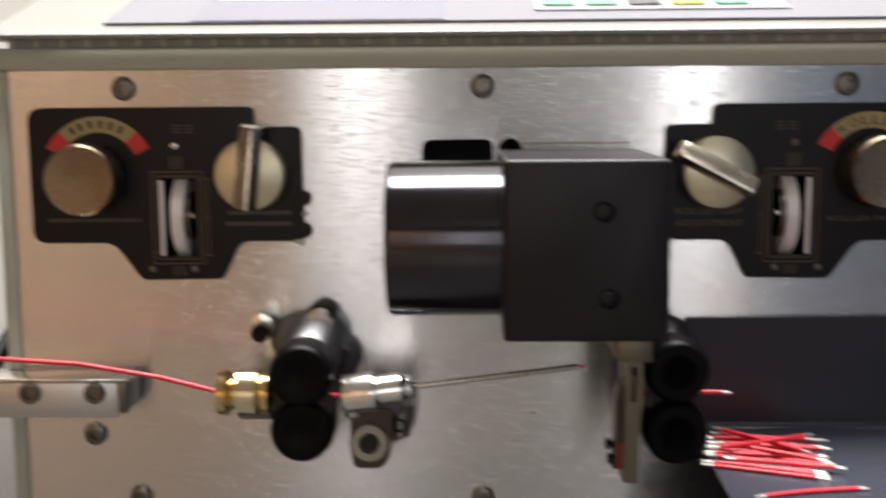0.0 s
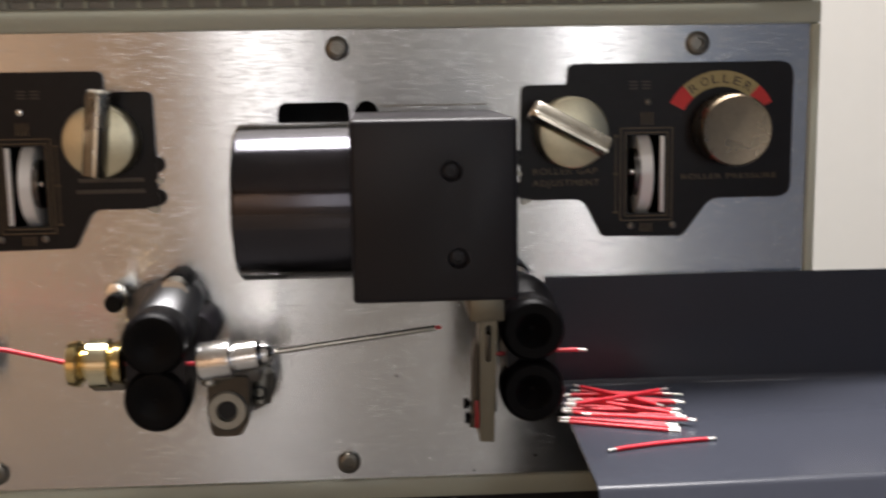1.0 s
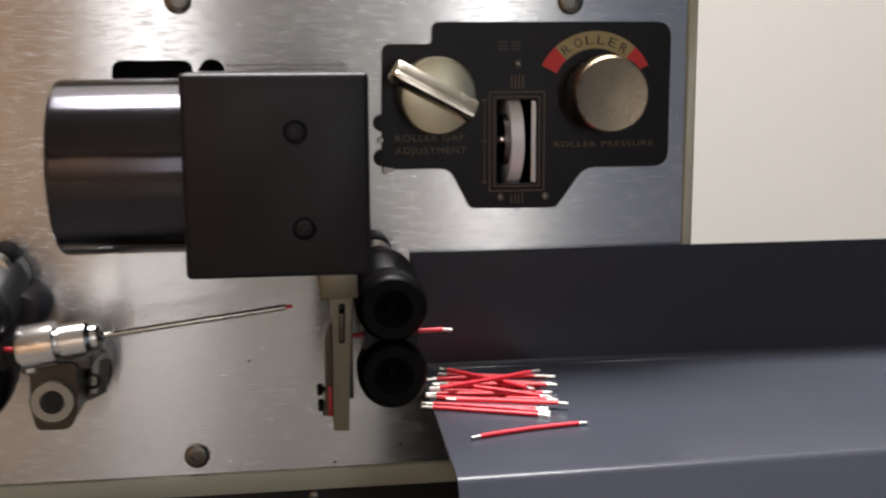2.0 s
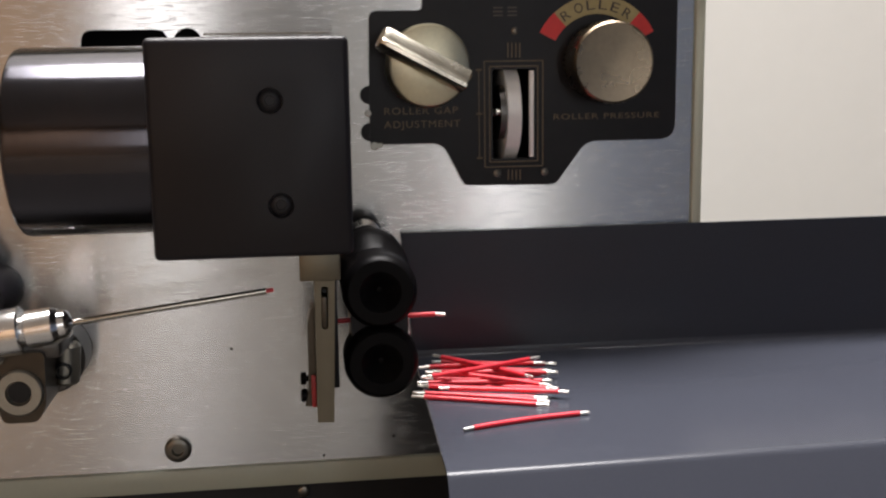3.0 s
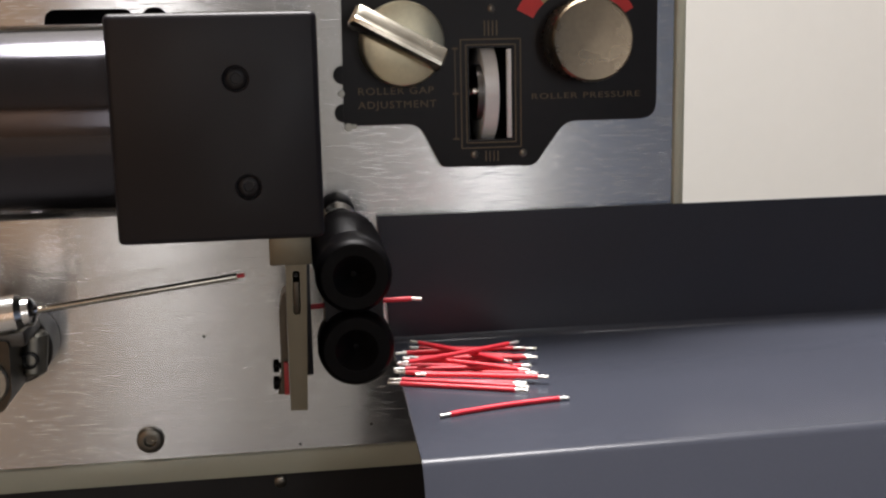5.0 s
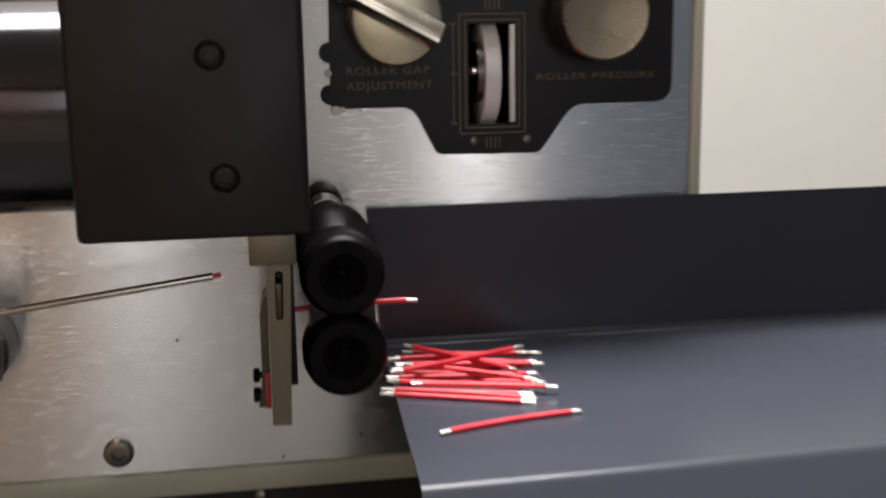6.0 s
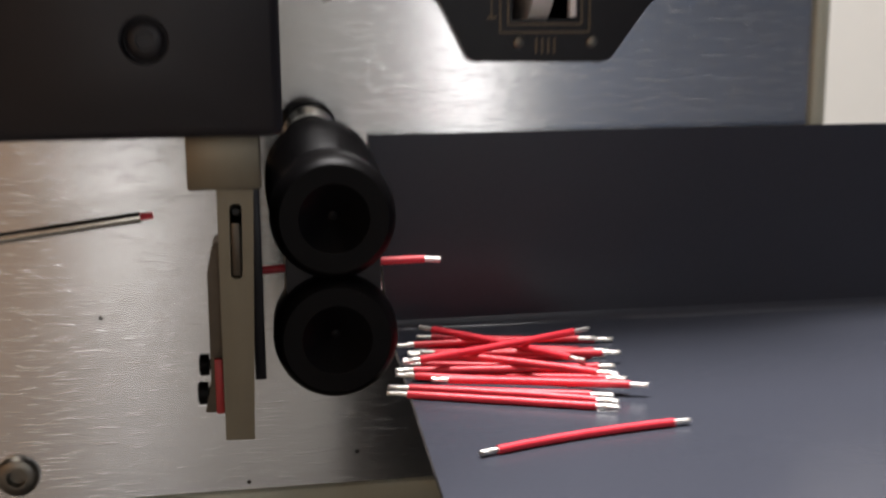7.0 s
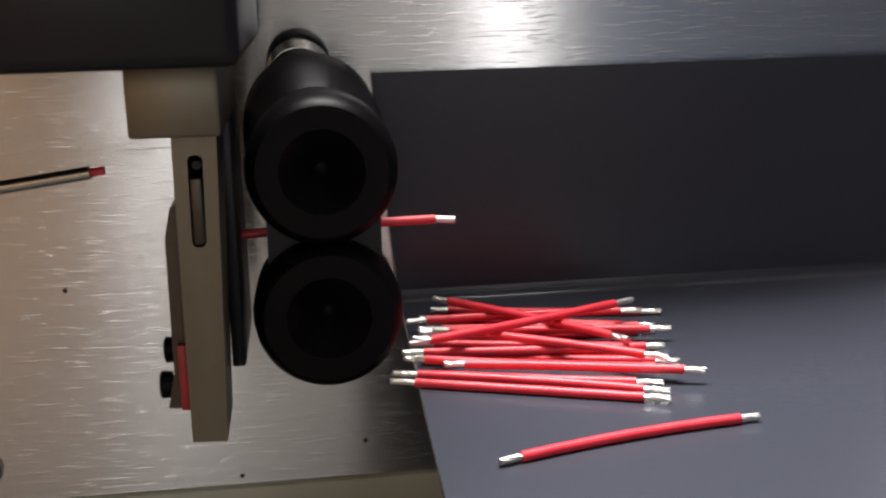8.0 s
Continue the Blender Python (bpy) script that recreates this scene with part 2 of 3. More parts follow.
# ---- room ----
def room():
    def slab(name, mtl, label, *b):
        return tagged(part(name, made(box, *b), mtl), label, name.split("_")[0], kind="structure")
    slab("floor", FLOOR, "glossy grey-brown workshop floor", -3.0, 3.0, -4.9, 0.8, -0.80, -0.75)
    slab("ceiling", CEIL, "plain off-white ceiling", -3.0, 3.0, -4.9, 0.8, 1.95, 2.0)
    slab("wall_back", WALL, "plain cream painted wall behind the machine", -3.0, 3.0, 0.62, 0.72, -0.75, 1.95)
    # side and front walls are unseen, coloured to shape what the steel reflects
    slab("wall_west", WALL_WARM, "unseen warm brown wall, reflected in the steel front", -3.0, -2.9, -4.7, 0.62, -0.75, 1.95)
    slab("wall_east", WALL_BLUE, "unseen blue-grey wall, reflected in the steel front", 2.9, 3.0, -4.7, 0.62, -0.75, 1.95)
    for name, mtl, label, xa, xb, xw, hw in (("wall_front_west", WALL_WARM, "unseen warm brown wall, reflected in the steel front", -3.0, -0.76, None, 0),
                                             ("wall_front_middle", WALL_GREY, "grey wall with a tall narrow window opening", -0.76, 0.2, -0.51, 0.20),
                                             ("wall_front_east", WALL_PALE, "pale grey wall with a tall narrow window opening", 0.2, 1.32, 0.98, 0.15),
                                             ("wall_front_corner", WALL_BLUE, "unseen blue-grey wall, reflected in the steel front", 1.32, 3.0, None, 0)):
        bm = B()
        holes = [[V(xw - hw, -0.02), V(xw + hw, -0.02), V(xw + hw, 1.42), V(xw - hw, 1.42)]] if hw else []
        sheet(bm, [V(xa, -0.75), V(xb, -0.75), V(xb, 1.95), V(xa, 1.95)], holes, -4.72, 0.08)
        tagged(part(name, bm, mtl), label, "wall", kind="structure")
    t = empty("workbench", "grey laminate workbench under the machine", "table")
    part("tabletop", made(box, -1.0, 1.1, -0.32, 0.6, -0.03, 0.0, 0.003), DESK, t)
    for x in (-0.95, 1.05):
        for y in (-0.27, 0.55):
            part("leg", made(box, x - 0.025, x + 0.025, y - 0.025, y + 0.025, -0.75, -0.03, 0.003), DARK, t)


room()

# ---- machine ----
machine = empty("wire_stripping_machine", "cream bench wire cutting and stripping machine with brushed steel front", "machine")


def arc_points(cx, cz, r, a0, a1, n=24):
    return [V(cx + r * math.cos(radians(a0 + (a1 - a0) * k / n)), cz + r * math.sin(radians(a0 + (a1 - a0) * k / n))) for k in range(n + 1)]


def window_outline(s):
    return [V(s * x, z) for x, z in ((0.1135, 0.1635), (0.1285, 0.1635), (0.1285, 0.1945), (0.1135, 0.1945))]


def casing():
    # rim round the front panel, in four lengths
    part("casing_rim", made(box, -0.1922, 0.1902, -0.0014, 0.012, 0.2372, 0.2460, 0.0012), CREAM, machine, "cream painted upper rim")
    part("casing_rim", made(box, -0.1922, 0.1902, -0.0014, 0.012, 0.0475, 0.0560, 0.0012), CREAM, machine, "cream painted lower rim")
    part("casing_rim", made(box, -0.1928, -0.1868, -0.0014, 0.012, 0.0561, 0.2371, 0.001), CREAM, machine)
    part("casing_rim", made(box, 0.1862, 0.1902, -0.0014, 0.012, 0.0561, 0.2371, 0.001), CREAM, machine)
    part("casing_side", made(box, -0.1928, -0.188, 0.0121, 0.30, 0.0475, 0.246, 0.001), CREAM, machine)
    part("casing_side", made(box, 0.1856, 0.1902, 0.0121, 0.30, 0.0475, 0.246, 0.001), CREAM, machine)
    part("casing_back", made(box, -0.188, 0.188, 0.296, 0.30, 0.0475, 0.246), CREAM, machine)
    # shade below the casing is put into the base's near-black colour
    part("base", made(box, -0.185, 0.185, 0.012, 0.29, 0.012, 0.0474, 0.002), DARK, machine, "recessed base, near-black for the shade under the casing")
    part("base_screw", made(lathe, (0.0435, 0.0120, 0.0400), (0, -1, 0), [(0, 0.0022), (0.0010, 0.0022), (0.0014, 0.0014)], 16), SCREW, machine)
    for x in (-0.16, 0.16):
        for y in (0.035, 0.265):
            part("foot", made(lathe, (x, y, 0), (0, 0, 1), [(0, 0.014), (0.011, 0.016), (0.013, 0.015)]), RUBBER, machine, "black rubber foot")
    # louvred gap under the lid; shade in the gap is the backing's grey
    part("louvre_backing", made(box, -0.186, 0.186, 0.0005, 0.29, 0.2461, 0.2492), SHADE, machine)
    for k in range(38):
        x = -0.184 + k * 0.00995
        part("louvre", made(box, x - 0.0007, x + 0.0007, -0.001, 0.006, 0.2462, 0.2491), CREAM, machine)
    # lid with sloping console
    bm = B()
    prof = [(-0.0055, 0.2492), (-0.0055, 0.2508), (-0.004, 0.2520), (0.0, 0.2528), (0.17, 0.3045), (0.30, 0.3045), (0.302, 0.2492)]
    rows = []
    for x in (-0.1938, 0.1938):
        rows.append([bm.verts.new((x, y, z)) for y, z in prof])
    n = len(prof)
    for k in range(n):
        bm.faces.new((rows[0][k], rows[0][(k + 1) % n], rows[1][(k + 1) % n], rows[1][k]))
    bm.faces.new(rows[0])
    bm.faces.new(list(reversed(rows[1])))
    lid = part("lid", bm, LIDWHITE, machine, "ivory lid with sloping control console")
    tilt = math.degrees(math.atan2(0.0517, 0.17))
    m = pose(0, 0, 0.2528, tilt)

    def on_console(name, mtl, x0, x1, d0, d1, h0, h1, parent, label="", bevel=0.0):
        bm = made(box, x0, x1, d0, d1, h0, h1, bevel)
        bm.transform(m)
        return part(name, bm, mtl, parent, label)
    on_console("console_overlay", GREYFILM, -0.150, 0.178, 0.0065, 0.165, 0.0003, 0.0012, lid, "grey membrane overlay")
    on_console("screen_bezel", BEZEL, -0.115, -0.015, 0.0072, 0.13, 0.0012, 0.0016, lid, "pale bezel round the screen")
    on_console("screen", SCREEN, -0.111, -0.019, 0.044, 0.11, 0.0016, 0.0021, lid, "lit pale blue screen")
    on_console("keypad", KEYFILM, 0.0215, 0.124, 0.0205, 0.13, 0.0013, 0.0019, lid, "pale grey keypad plate")
    cols = [GREEN, GREEN, BLACKKEY, YELLOW, GREEN]
    for r in range(4):
        for c in range(5):
            mtl = cols[c] if r % 2 == 0 else (GREEN, GREEN, BLACKKEY, YELLOW, REDKEY)[c]
            x, d = 0.0315 + c * 0.0176, 0.0315 + r * 0.021
            on_console("key", mtl, x - 0.0062, x + 0.0062, d - 0.005, d + 0.006, 0.002, 0.0029, lid, bevel=0.0004)


casing()


def front_panel():
    bm = B()
    slot = rounded([V(-0.0238, 0.192), V(0.0042, 0.192), V(0.0042, 0.2094), V(-0.0238, 0.2094)], 0.004)
    moon = arc_points(0.0107, 0.2052, 0.0046, 0, 345, 18)
    sheet(bm, [V(-0.1867, 0.0562), V(0.1861, 0.0562), V(0.1861, 0.2371), V(-0.1867, 0.2371)],
          [window_outline(1), window_outline(-1), slot, moon], 0.0, 0.004)
    p = part("front_panel", bm, STEEL, machine, "horizontally brushed stainless steel front panel with scratches", grain=True)
    part("panel_seam", made(box, 0.016, 0.058, -0.0004, 0.001, 0.2074, 0.2080), SCREW, p)
    # near-black sheet gives the panel holes their inner shade
    part("panel_backing", made(box, -0.183, 0.183, 0.05, 0.053, 0.06, 0.24), DARK, machine)
    for x, z in ((-0.141, 0.23), (0, 0.23), (0.141, 0.23), (-0.141, 0.0636), (0, 0.0636), (-0.1586, 0.0902)):
        s = part("screw", made(lathe, (x, 0.0, z), (0, -1, 0), [(0, 0.0047), (0.0012, 0.0047), (0.0021, 0.0041), (0.0025, 0.0031), (0.0025, 0.0021), (0.0004, 0.0019), (0.0004, 0.0003)], 24), SCREW, p, "button head socket screw")
    for x, z in ((0.0766, 0.0637), (0.0512, 0.0580), (0.0202, 0.0990)):
        part("speck", made(lathe, (x, 0.0, z), (0, -1, 0), [(0, 0.0005), (0.0003, 0.0003)], 8), DARK, p)
    return p


panel = front_panel()


def text_mesh(body, size, material, x, z, y, parent, width):
    cu = bpy.data.curves.new("lettering", "FONT")
    cu.body, cu.size, cu.extrude, cu.align_x = body, size, 0.00008, "LEFT"
    cu.space_character = 1.15
    ob = bpy.data.objects.new("lettering", cu)
    scene.collection.objects.link(ob)
    bpy.context.view_layer.update()
    me = bpy.data.meshes.new_from_object(ob.evaluated_get(bpy.context.evaluated_depsgraph_get()))
    bpy.data.objects.remove(ob)
    xs = [v.co.x for v in me.vertices]
    k = width / (max(xs) - min(xs))
    me.transform(Matrix.Translation((x - min(xs) * k, y, z)) @ Euler((radians(90), 0, 0)).to_matrix().to_4x4() @ Matrix.Diagonal((k, 1, 1, 1)))
    me.materials.append(material)
    ob = new("lettering", me)
    ob.parent = parent
    ob["label"] = "gold lettering"
    return ob


def plate(s, bar_angle):
    """Adjustment plate with dial window, pressure knob and gap knob; s mirrors it."""
    yf = -0.0016
    out = [(0.0706, 0.1695), (0.0960, 0.1695), (0.1035, 0.1545), (0.1360, 0.1540), (0.1470, 0.1690), (0.1795, 0.1690), (0.1795, 0.2227), (0.0895, 0.2227), (0.0895, 0.2148), (0.0712, 0.2148)]
    rad = [0.002, 0.004, 0.002, 0.002, 0.004, 0.006, 0.006, 0.003, 0.002, 0.003]
    pts = rounded([V(s * x, z) for x, z in out], rad)
    bm = B()
    sheet(bm, pts, [window_outline(s)], yf, 0.0015)
    p = part("adjustment_plate", bm, PLATE, machine, "glossy black adjustment plate with gold print")
    # printed black lobes on the inner edge
    for z in (0.1865, 0.1738):
        part("lobe", made(lathe, (s * 0.0708, -0.0002, z), (0, -1, 0), [(0, 0.0032), (0.0011, 0.0030)], 20), PLATE, p)
    # bare metal where the print has chipped off
    for x, z, r in ((0.0722, 0.1691, 0.0016), (0.0742, 0.1693, 0.0010), (0.0702, 0.1803, 0.0013)):
        part("chipped_spot", made(lathe, (s * x, -0.0001, z), (0, -1, 0), [(0, r), (0.00165, 0.9 * r), (0.0017, 0.85 * r)], 7), PALE_STEEL, p, "bare metal chip in the print")
    yi = yf - 0.00025

    def ink(name, x0, x1, z0, z1, mtl=GOLD_INK, y=yi):
        a, b = sorted((s * x0, s * x1))
        return part(name, made(box, a, b, y, yf + 0.0002, z0, z1), mtl, p)
    # frame lines round the window
    for g in (0.0010, 0.0028):
        ink("frame_line", 0.1135 - g - 0.0002, 0.1135 - g + 0.0002, 0.1635 - g, 0.1945 + g)
        ink("frame_line", 0.1285 + g - 0.0002, 0.1285 + g + 0.0002, 0.1635 - g, 0.1945 + g)
        ink("frame_line", 0.1135 - g, 0.1285 + g, 0.1945 + g - 0.0002, 0.1945 + g + 0.0002)
        ink("frame_line", 0.1135 - g, 0.1285 + g, 0.1635 - g - 0.0002, 0.1635 - g + 0.0002)
    ink("scale_line", 0.1086, 0.1089, 0.1638, 0.1948)
    for z in (0.1640, 0.1793, 0.1944):
        ink("scale_mark", 0.1078, 0.1098, z - 0.0003, z + 0.0003)
    for k in range(4):
        ink("comb_mark", 0.1188 + k * 0.0014, 0.1192 + k * 0.0014, 0.1985, 0.2035)
        ink("comb_mark", 0.1188 + k * 0.0014, 0.1192 + k * 0.0014, 0.1560, 0.1595)
    for x in (0.1140, 0.1190):
        for k in range(3):
            ink("print_bar", x, x + 0.0032, 0.2125 + k * 0.0013, 0.2131 + k * 0.0013, FADED)
    if s > 0:
        text_mesh("ROLLER GAP", 0.0034, GOLD_INK, 0.0758, 0.1797, yi, p, 0.0255)
        text_mesh("ADJUSTMENT", 0.0034, GOLD_INK, 0.0756, 0.1751, yi, p, 0.0265)
        text_mesh("ROLLER PRESSURE", 0.0028, GOLD_INK, 0.1352, 0.1768, yi, p, 0.0382)
    else:
        ink("print_bar", 0.0760, 0.1010, 0.1802, 0.1817, FADED)
        ink("print_bar", 0.0758, 0.1020, 0.1758, 0.1773, FADED)
        ink("print_bar", 0.1360, 0.1730, 0.1775, 0.1788, FADED)
    for x, z in ((0.1150, 0.1585), (0.1320, 0.1585), (0.1215, 0.2075)):
        # upper left screw is brighter metal: its glint is put into the colour
        part("plate_screw", made(lathe, (s * x, yf, z), (0, -1, 0), [(0, 0.0014), (0.0005, 0.0013), (0.0008, 0.0006)], 12), BRIGHT if s < 0 and z > 0.2 else SCREW, p)
    # pressure arc
    cx, cz = (0.1505 if s > 0 else -0.1518), 0.1965

    def band(a0, a1, mtl, r0=0.0165, r1=0.0228, name="pressure_arc"):
        o, i = arc_points(cx, cz, r1, a0, a1, 14), arc_points(cx, cz, r0, a0, a1, 14)
        ring = o + list(reversed(i))
        bm = B()
        fs = [bm.verts.new((q[0], yi, q[1])) for q in ring]
        bs = [bm.verts.new((q[0], yf + 0.0001, q[1])) for q in ring]
        n = 15
        for k in range(n - 1):
            bm.faces.new((fs[k], fs[k + 1], fs[2 * n - 2 - k], fs[2 * n - 1 - k]))
        for k in range(2 * n):
            bm.faces.new((fs[k], fs[(k + 1) % (2 * n)], bs[(k + 1) % (2 * n)], bs[k]))
        return part(name, bm, mtl, p)
    band(27, 48, RED_INK)
    band(48, 132, KHAKI_INK)
    band(132, 153, RED_INK)
    yi -= 0.0001
    if s > 0:
        for letter, a in zip("ROLLER", (125, 110, 97, 84, 71, 57)):
            ob = text_mesh(letter, 0.0048, BLACK_INK, 0, 0, 0, p, 0.0030)
            ob.data.transform(Matrix.Translation((cx, yi, cz)) @ Matrix.Rotation(radians(90 - a), 4, "Y") @ Matrix.Translation((-0.0015, 0, 0.0180)))
            ob["label"] = "dark print on the arc"
    else:
        for a in (62, 74, 86, 98, 110, 120):
            band(a - 2.4, a + 2.4, BLACK_INK, 0.0182, 0.0212, "print_bar")
    # dial wheel behind the window
    lathe_profile = [(0, 0.0165), (0.0004, 0.0172), (0.0050, 0.0172), (0.0054, 0.0165)]
    part("dial_wheel", made(lathe, (s * 0.1182, 0.0128, 0.179), (s, 0, 0), lathe_profile, 48), WHITE, machine, "white dial wheel in the window")
    a, b = sorted((s * 0.1264, s * 0.1279))
    part("pointer_strip", made(box, a, b, -0.0030, -0.0008, 0.1640, 0.1940, 0.0002), WHITE, machine, "white pointer strip")
    part("dial_shaft", made(lathe, (s * 0.1136, 0.004, 0.1795), (s, 0, 0), [(0, 0.0016), (0.0022, 0.0016), (0.0024, 0.0095), (0.0044, 0.0095)], 28), DSTEEL, machine)
    part("dial_pin", made(lathe, (s * 0.1142, -0.0018, 0.1800), (s, 0, 0), [(0, 0.0008), (0.0004, 0.0013), (0.003, 0.0013), (0.0034, 0.0008)], 16), BRIGHT, machine)
    # near-black sheet for the shade deep in the window
    part("window_lining", made(box, s * 0.121 - 0.0085, s * 0.121 + 0.0085, 0.034, 0.036, 0.158, 0.2), DARK, machine)
    # pressure knob with knurled side
    bm = B()
    kx, kz = (0.1526, 0.1965) if s > 0 else (-0.1550, 0.1950)
    seg = 96
    rings = [(-0.0016, 0.0132, 0), (-0.003, 0.0141, 1), (-0.0150, 0.0141, 1), (-0.0160, 0.0138, 0), (-0.0167, 0.0131, 0), (-0.0166, 0.0120, 0), (-0.0164, 0.0001, 0)]
    loops = []
    for y, r, kn in rings:
        loops.append([bm.verts.new((kx + (r - (0.00045 if kn and q % 2 else 0)) * math.cos(2 * math.pi * q / seg), y, kz + (r - (0.00045 if kn and q % 2 else 0)) * math.sin(2 * math.pi * q / seg))) for q in range(seg)])
    for a, b in zip(loops, loops[1:]):
        for q in range(seg):
            bm.faces.new((a[q], a[(q + 1) % seg], b[(q + 1) % seg], b[q]))
    part("pressure_knob", bm, NICKEL, machine, "knurled nickel-plated pressure knob")
    # gap knob: disc with a bar grip
    gx = s * 0.0903
    gap = part("gap_knob", made(lathe, (gx, -0.0016, 0.1963), (0, -1, 0), [(0, 0.0140), (0.0085, 0.0140), (0.0098, 0.0134), (0.0102, 0.0125), (0.0101, 0.0002)], 56), PALE_KNOB, machine, "round pale metal knob with a bar grip")
    # grip: ridged bar, its head standing out past the disc
    bm = B()
    head = -1 if s > 0 else 1
    section = [(-0.0042, 0.0), (-0.0040, -0.0045), (-0.0026, -0.0085), (-0.0019, -0.0092), (-0.0007, -0.0092), (-0.0002, -0.0084), (0.0008, -0.0078), (0.0034, -0.0066), (0.0041, -0.0056), (0.0042, 0.0)]
    ends = [(-0.0140, 0.90), (-0.0134, 1.0), (0.0160, 1.0), (0.0178, 0.93), (0.0187, 0.72)]
    loops = [[bm.verts.new((head * d, -0.0112 + q * k, p * k)) for p, q in section] for d, k in ends]
    for u, w in zip(loops, loops[1:]):
        for j in range(len(section)):
            i = (j + 1) % len(section)
            bm.faces.new((u[j], u[i], w[i], w[j]))
    bm.faces.new(loops[0])
    bm.faces.new(list(reversed(loops[-1])))
    bm.transform(Matrix.Translation((gx, 0, 0.1972)) @ Matrix.Rotation(radians(-bar_angle), 4, "Y"))
    part("bar_grip", bm, GRIP, gap, "polished ridged bar grip")


plate(1, -28)
plate(-1, 84)


def cutter():
    """Cover block, motor drum and blade holder."""
    sunk = ((0.0385, 0.1885), (0.0405, 0.1600))
    bm = made(box, 0.0058, 0.0601, -0.0815, -0.0045, 0.1456, 0.2056, 0.0017, 3)
    front = max((f for f in bm.faces if f.normal.y < -0.99), key=lambda f: f.calc_area())
    border = list(front.edges)
    bmesh.ops.delete(bm, geom=[front], context="FACES_ONLY")
    for x, z in sunk:
        rings = [[bm.verts.new((x + r * math.cos(math.pi * k / 12), y, z + r * math.sin(math.pi * k / 12))) for k in range(24)]
                 for y, r in ((-0.0815, 0.0036), (-0.0812, 0.0033), (-0.0790, 0.0031))]
        for u, w in zip(rings, rings[1:]):
            for k in range(24):
                bm.faces.new((u[k], u[(k + 1) % 24], w[(k + 1) % 24], w[k]))
        bm.faces.new(rings[-1])
        border += [bm.edges.get((rings[0][k], rings[0][(k + 1) % 24])) for k in range(24)]
    bmesh.ops.triangle_fill(bm, edges=border, use_beauty=True)
    block = part("cutter_cover", bm, ANOD, machine, "matt black cutter cover block with two sunk screws")
    for x, z in sunk:
        part("cover_screw", made(lathe, (x, -0.0791, z), (0, -1, 0), [(0, 0.0029), (0.0006, 0.0029), (0.0009, 0.0024), (0.0009, 0.0014), (0.0003, 0.0013), (0.0003, 0.0001)], 24), ANOD, block, "black screw sunk in its hole")
    part("drum", made(lathe, (-0.0335, -0.05, 0.1765), (1, 0, 0), [(0, 0.0258), (0.0008, 0.0268), (0.0020, 0.0272), (0.0395, 0.0272)], 96), BLUED, machine, "polished black cylindrical drum", grain=(-0.05, 0.1765))
    part("drum_bracket", made(box, -0.010, 0.0, -0.03, -0.0002, 0.165, 0.188, 0.001), ANOD, machine)
    part("blade_block", made(box, 0.0448, 0.0566, -0.070, -0.030, 0.1362, 0.1455, 0.0005), TOOL, machine, "grey steel blade block")
    bm = B()
    sheet(bm, [V(0.0487, 0.0905), V(0.0537, 0.0903), V(0.0552, 0.1361), V(0.0490, 0.1361)],
          [rounded([V(0.0508, 0.1195), V(0.0528, 0.1195), V(0.0531, 0.1325), V(0.0510, 0.1325)], 0.0009)], -0.060, 0.015)
    part("blade_holder", bm, TOOL, machine, "upright steel blade holder with a slot")
    # shade at the back of the slot, as a near-black sheet
    part("slot_lining", made(box, 0.0505, 0.0534, -0.0465, -0.0458, 0.119, 0.1335), DARK, machine)
    part("slide_bar", made(box, 0.0510, 0.0527, -0.0596, -0.0466, 0.1197, 0.1292, 0.0003), DSTEEL_WARM, machine, "tarnished slide bar in the slot")
    part("slide_pin", made(lathe, (0.0520, -0.0466, 0.1308), (0, -1, 0), [(0, 0.0008), (0.0110, 0.0008), (0.0113, 0.0006)], 16), BOLT, machine)
    bm = B()
    sheet(bm, [V(0.0452, 0.0945), V(0.0486, 0.0943), V(0.0488, 0.1255), V(0.0476, 0.1245), V(0.0466, 0.120), V(0.0464, 0.100)], [], -0.056, 0.010)
    part("side_plate", bm, DSTEEL_WARM, machine, "narrow steel side plate")
    part("red_tab", made(box, 0.0472, 0.0486, -0.0574, -0.0562, 0.0945, 0.1045, 0.0002), REDTAB, machine, "red tab on the side plate")
    for z, y in ((0.0972, -0.0530), (0.1003, -0.0455)):
        part("side_screw", made(lathe, (0.0466, y, z), (-1, 0, 0), [(0, 0.0010), (0.0008, 0.0010), (0.0009, 0.0020), (0.0024, 0.0021), (0.0027, 0.0017), (0.0027, 0.0002)], 20), RUBBER, machine, "black screw head")
    part("inner_blade", made(box, 0.0541, 0.0562, -0.0449, -0.018, 0.0965, 0.1361, 0.0003), ANOD, machine, "dark inner blade plate")


cutter()


